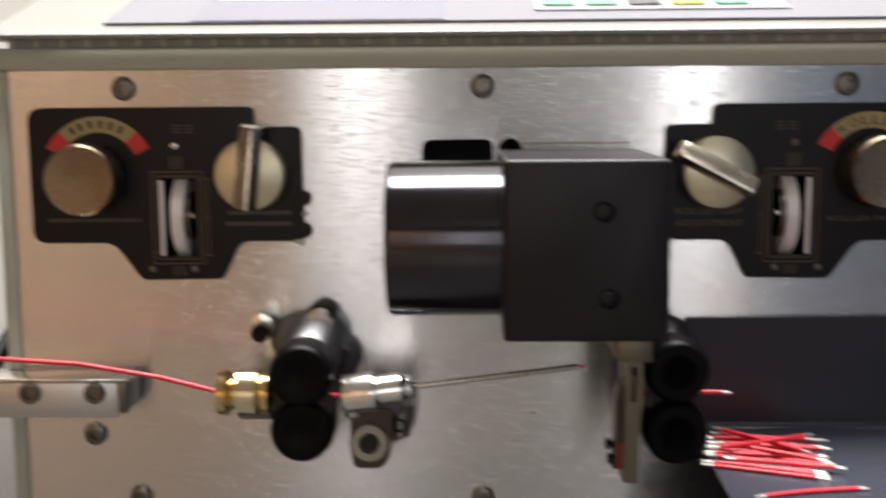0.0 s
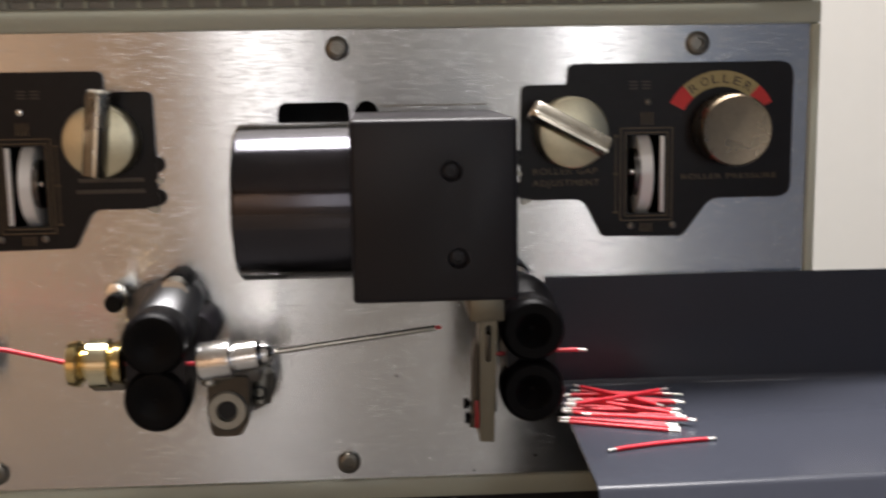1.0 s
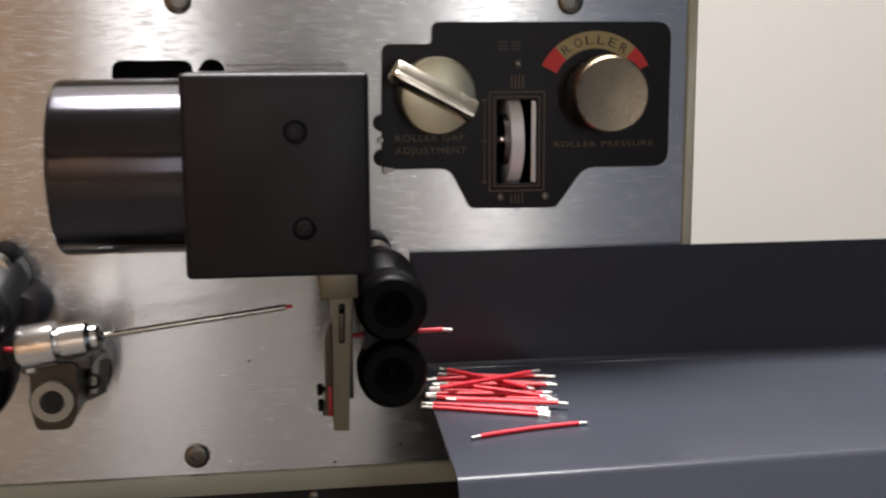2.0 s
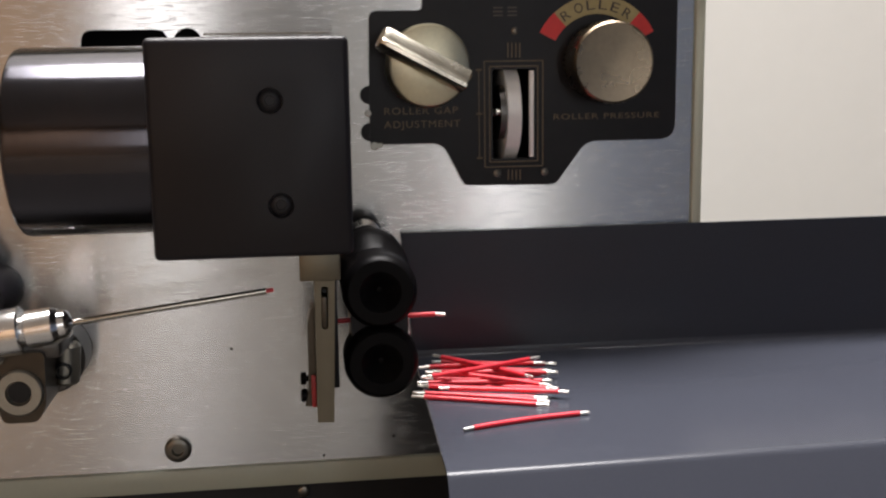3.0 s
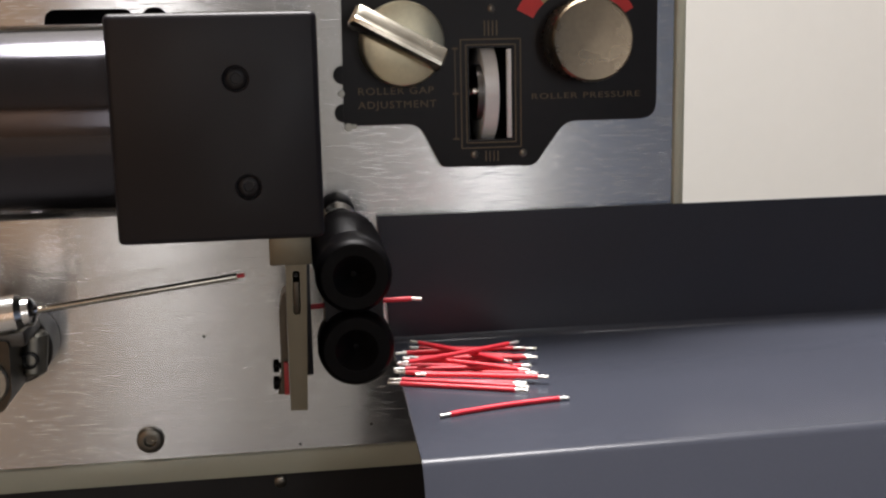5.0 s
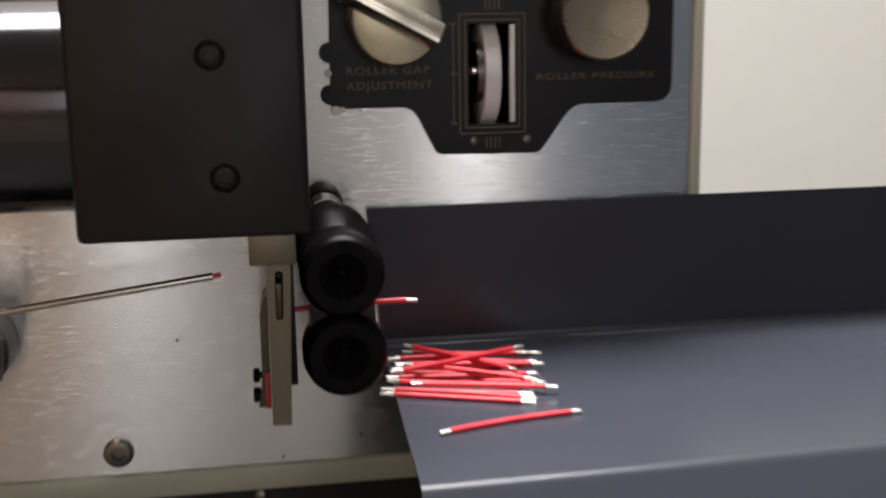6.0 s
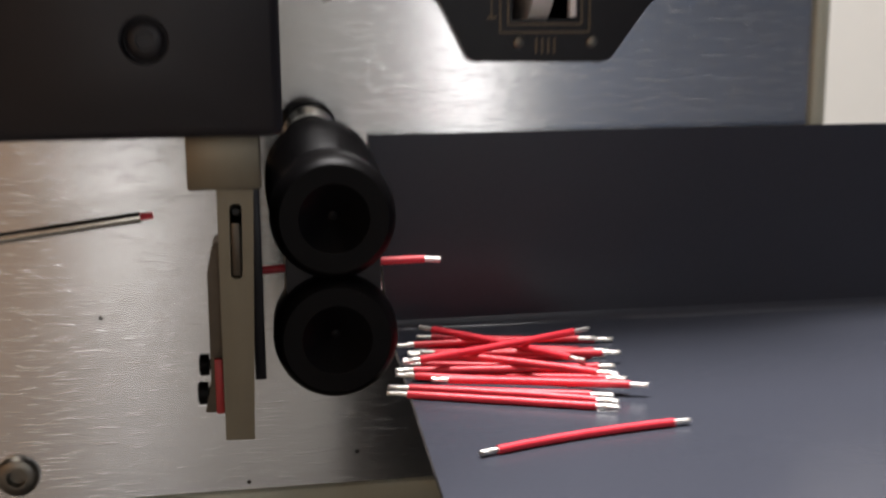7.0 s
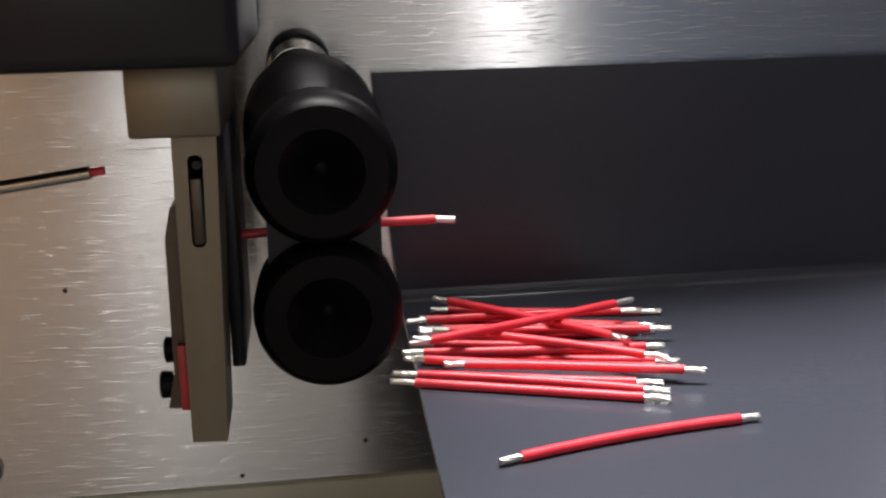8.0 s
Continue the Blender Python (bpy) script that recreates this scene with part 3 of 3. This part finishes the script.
def roller_pair(cx, zu, zl, cap_x, cap_z, pale_hub=False):
    for up, z in ((True, zu), (False, zl)):
        bm = B()
        y0 = -0.0480
        rear = (cap_x, -0.020, cap_z - 0.0025) if up else (cx, -0.001, z)
        way = (0, 1, 0)
        sink = 0.0015 if pale_hub else 0.0050
        rings = [((cx, y0 + sink, z), way, 0.0001), ((cx, y0 + sink, z), way, 0.0009), ((cx, y0 + 0.10 * sink, z), way, 0.0060), ((cx, y0, z), way, 0.0066), ((cx, y0, z), way, 0.0101), ((cx, y0 + 0.0005, z), way, 0.0107), ((cx, y0 + 0.0022, z), way, 0.0116), ((cx, y0 + 0.0048, z), way, 0.0119), ((cx, y0 + 0.0150, z), way, 0.0117)]
        if up and pale_hub:
            rings += [((cx, y0 + 0.0160, z), way, 0.0100), ((cx, y0 + 0.0200, z), way, 0.0060)]
        elif up:
            dx, dz = rear[0] - cx, rear[2] - z
            rings += [((cx + 0.25 * dx, y0 + 0.0200, z + 0.28 * dz), way, 0.0117), ((cx + 0.42 * dx, y0 + 0.0240, z + 0.47 * dz), way, 0.0112),
                      ((cx + 0.60 * dx, y0 + 0.0262, z + 0.66 * dz), way, 0.0089), ((cx + 0.85 * dx, y0 + 0.0274, z + 0.88 * dz), way, 0.0066), (rear, way, 0.0056)]
        else:
            rings += [((cx, y0 + 0.0185, z), way, 0.0105), ((cx, y0 + 0.019, z), way, 0.0075), ((cx, -0.0005, z), way, 0.0070)]
        loft(bm, rings, True, 48)
        r = part("feed_roller", bm, RUBBER, machine, "black rubber feed roller")
        part("roller_bolt", made(lathe, (cx, y0 + sink + 0.0001, z), (0, -1, 0), [(0, 0.0008), (0.0003, 0.0008), (0.0004, 0.0006), (0.0004, 0.0001)], 16), RUBBER, r)
    if pale_hub:
        part("roller_hub", made(loft, [((cx, -0.0335, zu), (0, 1, 0), 0.0108), ((cx + 0.0002, -0.0325, zu + 0.0003), (0, 1, 0), 0.0116), ((cx + 0.0012, -0.0200, zu + 0.0044), (0, 1, 0), 0.0116), ((cx + 0.0018, -0.0115, zu + 0.0074), (0, 1, 0), 0.0112), ((cx + 0.0019, -0.0106, zu + 0.0078), (0, 1, 0), 0.0104), ((cx + 0.0020, -0.0006, zu + 0.0088), (0, 1, 0), 0.0098)], True, 40), HUB, machine, "grey steel hub of the inlet roller")
    bm = B()
    ra = 0.0104 if pale_hub else 0.0090
    sheet(bm, arc_points(cx, zu, ra, 0, 180, 16) + arc_points(cx, zl, ra, 180, 360, 16), [], -0.0450 if pale_hub else -0.0420, 0.024)
    part("roller_arm", bm, ANOD, machine, "black arm plate behind the roller pair")
    part("roller_ring", made(loft, [((cap_x, -0.0201, cap_z - 0.0022), (0, 1, 0), 0.0054), ((cap_x, -0.0160, cap_z - 0.001), (0, 1, 0), 0.0056)], True, 32), BRIGHT, machine, "pale metal ring behind the roller")
    part("roller_cap", made(lathe, (cap_x, -0.0001, cap_z), (0, -1, 0), [(0, 0.0058), (0.0140, 0.0057), (0.0156, 0.0052), (0.0160, 0.004)], 32), RUBBER, machine, "black cap at the panel")


roller_pair(0.0696, 0.1273, 0.1043, 0.0670, 0.1415)
roller_pair(-0.0668, 0.1258, 0.1050, -0.0634, 0.1408, True)


def guide():
    """Wire guide: brass nipple, chrome pivot nut and thin tube, with its clamp."""
    a = Vector((-0.0250, -0.040, 0.1203))
    b = Vector((0.0343, -0.040, 0.1277))
    w = (b - a).normalized()
    o = a - w * 0.0280
    part("pivot_nut", made(lathe, o, w, [(0, 0.0040), (0.0003, 0.0058), (0.0010, 0.0070), (0.0020, 0.0075), (0.0126, 0.0075), (0.0132, 0.0071), (0.0133, 0.0050), (0.0141, 0.0050)], 40), CHROME, machine, "polished chrome pivot nut")
    part("hex_nut", made(lathe, o + w * 0.0140, w, [(0, 0.0050), (0.0006, 0.0060), (0.0085, 0.0060), (0.0093, 0.0054), (0.0102, 0.0048)], 12), CHROME, machine, "polished hexagonal nut")
    part("tube_collar", made(lathe, o + w * 0.0242, w, [(0, 0.0046), (0.0020, 0.0044), (0.0030, 0.0034), (0.0034, 0.0018), (0.0040, 0.0014)], 24), CHROME, machine)
    part("guide_tube", made(lathe, a - w * 0.002, w, [(0, 0.00105), ((b - a).length + 0.002, 0.00105), ((b - a).length + 0.002, 0.0007), ((b - a).length - 0.002, 0.0007)], 20), NEEDLE, machine, "thin steel guide tube")
    part("wire_tip", made(tube, [b - w * 0.004, b + w * 0.0022], 0.00066), RED, machine, "red wire end in the tube")
    q = [(0, 0.0035), (0.0003, 0.0080), (0.0036, 0.0086), (0.0048, 0.0074), (0.0056, 0.0060), (0.0072, 0.0060)]
    part("brass_nipple", made(lathe, (-0.0982, -0.040, 0.1180), (1, 0, 0), q, 28), BRASS, machine, "ribbed brass wire inlet nipple")
    part("nipple_nut", made(lathe, (-0.0910, -0.040, 0.1180), (1, 0, 0), [(0, 0.0070), (0.0006, 0.0092), (0.0074, 0.0092), (0.0082, 0.0072), (0.0090, 0.0062)], 12), PALE_BRASS, machine, "pale hexagonal nut on the nipple")
    part("brass_collar", made(lathe, (-0.0822, -0.040, 0.1180), (1, 0, 0), [(0, 0.0060), (0.0004, 0.0076), (0.0030, 0.0078), (0.0036, 0.0066), (0.0042, 0.004)], 28), BRASS, machine)
    part("inlet_block", made(box, -0.0920, -0.0790, -0.037, -0.0005, 0.1065, 0.1150, 0.0012), SCREW, machine)
    # clamp below the nut
    part("clamp_flange", made(lathe, (-0.0388, -0.0005, 0.1020), (0, -1, 0), [(0, 0.0118), (0.0130, 0.0118), (0.0142, 0.0110), (0.0144, 0.006)], 48), DSTEEL, machine, "round dark steel clamp flange")
    bm = B()
    sheet(bm, rounded([V(-0.0484, 0.0885), V(-0.0378, 0.0885), V(-0.0350, 0.0935), V(-0.0345, 0.1110), V(-0.0494, 0.1110), V(-0.0500, 0.0960)], 0.0022), [], -0.0385, 0.0285)
    part("clamp_block", bm, DSTEEL_WARM, machine, "brown steel clamp block")
    part("clamp_washer", made(lathe, (-0.0427, -0.0385, 0.0985), (0, -1, 0), [(0, 0.0074), (0.0012, 0.0074), (0.0018, 0.0068), (0.0018, 0.0040), (0.0004, 0.0036), (0.0004, 0.0002)], 36), PALE_STEEL, machine, "pale socket screw washer")
    # near-black disc for the shade inside the washer's socket
    part("socket", made(lathe, (-0.0427, -0.0388, 0.0985), (0, -1, 0), [(0, 0.0036), (0.0005, 0.0034)], 20), DARK, machine)
    part("clamp_boss", made(loft, [((-0.0330, -0.0170, 0.0945), (0.1, 0, 1), 0.0034), ((-0.0329, -0.0170, 0.0955), (0.1, 0, 1), 0.0044), ((-0.0318, -0.0170, 0.1075), (0.1, 0, 1), 0.0044), ((-0.0317, -0.0170, 0.1085), (0.1, 0, 1), 0.0034)], True, 28), PALE_STEEL, machine, "grey steel boss on the clamp flange")
    # black ring and disc stand for the shaded hole in the boss
    part("boss_hole", made(lathe, (-0.0327, -0.0205, 0.1000), (0, -1, 0), [(0, 0.0028), (0.0020, 0.0028), (0.0022, 0.0024), (0.0022, 0.0020), (0.0006, 0.0018), (0.0006, 0.0001)], 20), BOLT, machine)
    part("clamp_lug", made(lathe, (-0.0484, -0.0405, 0.1086), (0, 0, 1), [(0, 0.0022), (0.0012, 0.0032), (0.0034, 0.0034), (0.0042, 0.0024), (0.0052, 0.0024), (0.0060, 0.0032), (0.0078, 0.0030), (0.0084, 0.0018)], 24), BRIGHT, machine, "small bright adjusting screw under the nut")
    part("nut_saddle", made(box, -0.0480, -0.0300, -0.0365, -0.0130, 0.1080, 0.1150, 0.0015), DSTEEL, machine)
    # collar and bolts behind the inlet rollers
    part("arm", made(loft, [((-0.0735, -0.0004, 0.1310), (0, 1, 0), 0.0105), ((-0.0735, -0.0100, 0.1310), (0, 1, 0), 0.0105), ((-0.0735, -0.0104, 0.1310), (0, 1, 0), 0.0098)], True, 40), HUB, machine, "grey roller arm boss")
    part("arm_bolt", made(lathe, (-0.0868, -0.0004, 0.1382), (0, -1, 0), [(0, 0.0046), (0.010, 0.0046), (0.0115, 0.0040), (0.0118, 0.0028)], 28), BRIGHT, machine)
    part("arm_bolt", made(lathe, (-0.0868, -0.0118, 0.1352), (0, -1, 0), [(0, 0.0036), (0.005, 0.0036), (0.0056, 0.003)], 24), RUBBER, machine)
    # black stub added where a soft shadow lies on the panel
    part("shadow_stub", made(lathe, (-0.0565, -0.0004, 0.1240), (0, -1, 0), [(0, 0.0085), (0.020, 0.0080), (0.0215, 0.0072)], 32), ANOD, machine)
    # bracket that leads the wire in
    # one bracket in three metals: lit top brighter, shaded end darker
    br = part("inlet_bracket", made(box, -0.2050, -0.1385, -0.0200, -0.0032, 0.1168, 0.1182, 0.0006), BRIGHT, machine, "folded metal bracket at the inlet")
    part("bracket_flange", made(box, -0.2050, -0.1425, -0.0200, -0.0186, 0.1025, 0.1166, 0.0004), STEEL_PLAIN, br)
    part("bracket_shaded_end", made(box, -0.1424, -0.1395, -0.0195, -0.0006, 0.1040, 0.1167, 0.0005), SCREW, br)
    for x in (-0.1767, -0.1513):
        part("screw", made(lathe, (x, -0.0200, 0.1125), (0, -1, 0), [(0, 0.0042), (0.0014, 0.0042), (0.0022, 0.0032), (0.0022, 0.0022), (0.0008, 0.0020), (0.0008, 0.0002)], 24), SCREW, br)


guide()


# ---- tray ----
def tray():
    t = empty("catch_tray", "blue-grey painted folded sheet metal catch tray", "tray")
    th = 0.0014

    def fold(name, lines, label=""):
        bm = B()
        n = len(lines)
        top = [Vector((0, y, z)) for _, y, z in lines]
        under = []
        for k, p in enumerate(top):
            d = top[min(k + 1, n - 1)] - top[max(k - 1, 0)]
            under.append(p + Vector((0, d.z, -d.y)).normalized() * -th)
        loops = []
        for pts in (top, under):
            for side in (0, 1):
                loops.append([bm.verts.new((lines[k][0] if side == 0 else 0.30, pts[k].y + (side * 0.0055 if pts[k].y < -0.1 else 0), pts[k].z)) for k in range(n)])
        a, b, c, d = loops
        for k in range(n - 1):
            bm.faces.new((a[k], b[k], b[k + 1], a[k + 1]))
            bm.faces.new((c[k], c[k + 1], d[k + 1], d[k]))
            bm.faces.new((a[k], a[k + 1], c[k + 1], c[k]))
            bm.faces.new((b[k], d[k], d[k + 1], b[k + 1]))
        bm.faces.new((a[0], c[0], d[0], b[0]))
        bm.faces.new((a[-1], b[-1], d[-1], c[-1]))
        return part(name, bm, TRAY, t, label)
    fold("back_flange", [(0.0806, -0.0030, 0.1386), (0.0842, -0.0030, 0.0957)], "upright back flange")
    fold("tray_floor", [(0.0842, -0.0030, 0.0960), (0.0843, -0.0032, 0.0948), (0.0844, -0.0038, 0.0940), (0.0845, -0.0048, 0.0935), (0.0830, -0.0600, 0.0919), (0.0818, -0.1060, 0.0906)])
    fold("front_apron", [(0.0818, -0.1059, 0.0906), (0.0818, -0.1068, 0.09052), (0.0818, -0.1076, 0.0902), (0.0818, -0.1083, 0.0897), (0.0818, -0.1090, 0.0889), (0.0818, -0.1420, 0.0460), (0.0818, -0.1770, 0.0010)], "apron folded down at the front")
    return t


tray()


def tray_z(y):
    return 0.0935 + 0.0283 * (y + 0.0036)


# ---- cut wires ----
def cut_wire(x, y, angle, lift, length, bend, seed):
    rnd = random.Random(seed)
    w = empty("cut_wire", "short red insulated wire with stripped tinned ends", "wire", "cut wires on the tray")
    a = radians(angle)
    r = 0.00076
    z0 = tray_z(y) + r + lift

    def at(f):
        d = f * length
        side = bend * (1 - (2 * f) ** 2)
        yy = y + d * math.sin(a) + side * math.cos(a)
        return Vector((x + d * math.cos(a) - side * math.sin(a), yy, z0 + (tray_z(yy) - tray_z(y)) + rnd.uniform(-1, 1) * 0.00003))
    n = 14
    e0, e1 = -0.5 + rnd.uniform(0.07, 0.095), 0.5 - rnd.uniform(0.07, 0.095)
    part("insulation", made(tube, [at(e0 + (e1 - e0) * k / n) for k in range(n + 1)], r, 14), RED, w)
    for f0, f1 in ((e0, -0.5), (e1, 0.5)):
        bm = B()
        p, q = at(f0), at(f1)
        d = (q - p).normalized()
        u = d.orthogonal().normalized()
        v = d.cross(u)
        loops = []
        for j in range(7):
            f = j / 6
            c = p - d * 0.0006 + (q - p + d * 0.0006) * f
            ring = []
            for k in range(24):
                ang = 2 * math.pi * k / 24
                rr = (0.00043 + 0.00004 * math.cos(7 * ang)) * (1 + 0.14 * f * rnd.uniform(0.4, 1.3))
                ring.append(bm.verts.new(c + (u * math.cos(ang + 1.5 * f) + v * math.sin(ang + 1.5 * f)) * rr + d * (rnd.uniform(-0.0003, 0.0003) if j == 6 else 0)))
            loops.append(ring)
        for a0, b0 in zip(loops, loops[1:]):
            for k in range(24):
                bm.faces.new((a0[k], a0[(k + 1) % 24], b0[(k + 1) % 24], b0[k]))
        bm.faces.new(list(reversed(loops[0])))
        bm.faces.new(loops[-1])
        part("stripped_end", bm, TIN, w, "twisted tinned copper strands")
    return w


cut_wire(0.1106, -0.0745, 11.7, 0.0, 0.0405, 0.0012, 99)
WIRES = [
    (0.0994, -0.0543, -20.1, 0, 0.0437),
    (0.1008, -0.0515, -20.6, 0, 0.0427),
    (0.1002, -0.0494, -16.4, 0, 0.0430),
    (0.1030, -0.0470, -15.9, 1, 0.0440),
    (0.1078, -0.0500, -14.7, 1, 0.0410),
    (0.1056, -0.0425, -11.3, 0, 0.0425),
    (0.1030, -0.0395, -9.5, 0, 0.0426),
    (0.1035, -0.0405, -6.3, 1, 0.0438),
    (0.1052, -0.0420, -31.0, 2, 0.0408),
    (0.1072, -0.0315, -8.8, 1, 0.0440),
    (0.1060, -0.0290, -5.0, 0, 0.0430),
    (0.1048, -0.0345, -13.0, 0, 0.0415),
    (0.1055, -0.0230, -2.7, 1, 0.0430),
    (0.1065, -0.0220, -17.4, 0, 0.0410),
    (0.1108, -0.0160, -12.5, 0, 0.0430),
    (0.1072, -0.0255, -8.0, 0, 0.0425),
    (0.1045, -0.0285, -45.0, 2, 0.0410),
    (0.1035, -0.0345, 20.7, 3, 0.0450),
]
for i, (x, y, ang, layer, long) in enumerate(WIRES):
    cut_wire(x, y, ang, 0.0015 * layer, long, 0.0009 * math.sin(i * 1.7), i)

# ---- wires at work ----
feed = empty("feed_wire", "thin red wire running through the inlet", "wire")
part("insulation", made(tube, [(-0.42, -0.045, 0.100), (-0.30, -0.042, 0.118), (-0.20, -0.040, 0.1320), (-0.15, -0.040, 0.1288), (-0.12, -0.040, 0.1237), (-0.0982, -0.040, 0.1182), (-0.053, -0.040, 0.1168)], 0.0009), RED, feed)
stub = empty("held_wire", "red wire end held between the outlet rollers", "wire")
part("insulation", made(tube, [(0.0560, -0.032, 0.1150), (0.070, -0.032, 0.1158), (0.0885, -0.032, 0.1160)], 0.0008), RED, stub)
part("stripped_end", made(tube, [(0.0883, -0.032, 0.1160), (0.0917, -0.032, 0.1157)], 0.0006), TIN, stub, "tinned copper strands")
cable = empty("power_cable", "black cable behind the machine", "cable")
part("sheath", made(tube, [(-0.60, 0.10, 0.006), (-0.40, 0.08, 0.006), (-0.28, 0.05, 0.02), (-0.235, 0.06, 0.09), (-0.23, 0.12, 0.125), (-0.26, 0.22, 0.10), (-0.30, 0.30, 0.006)], 0.004), RUBBER, cable)
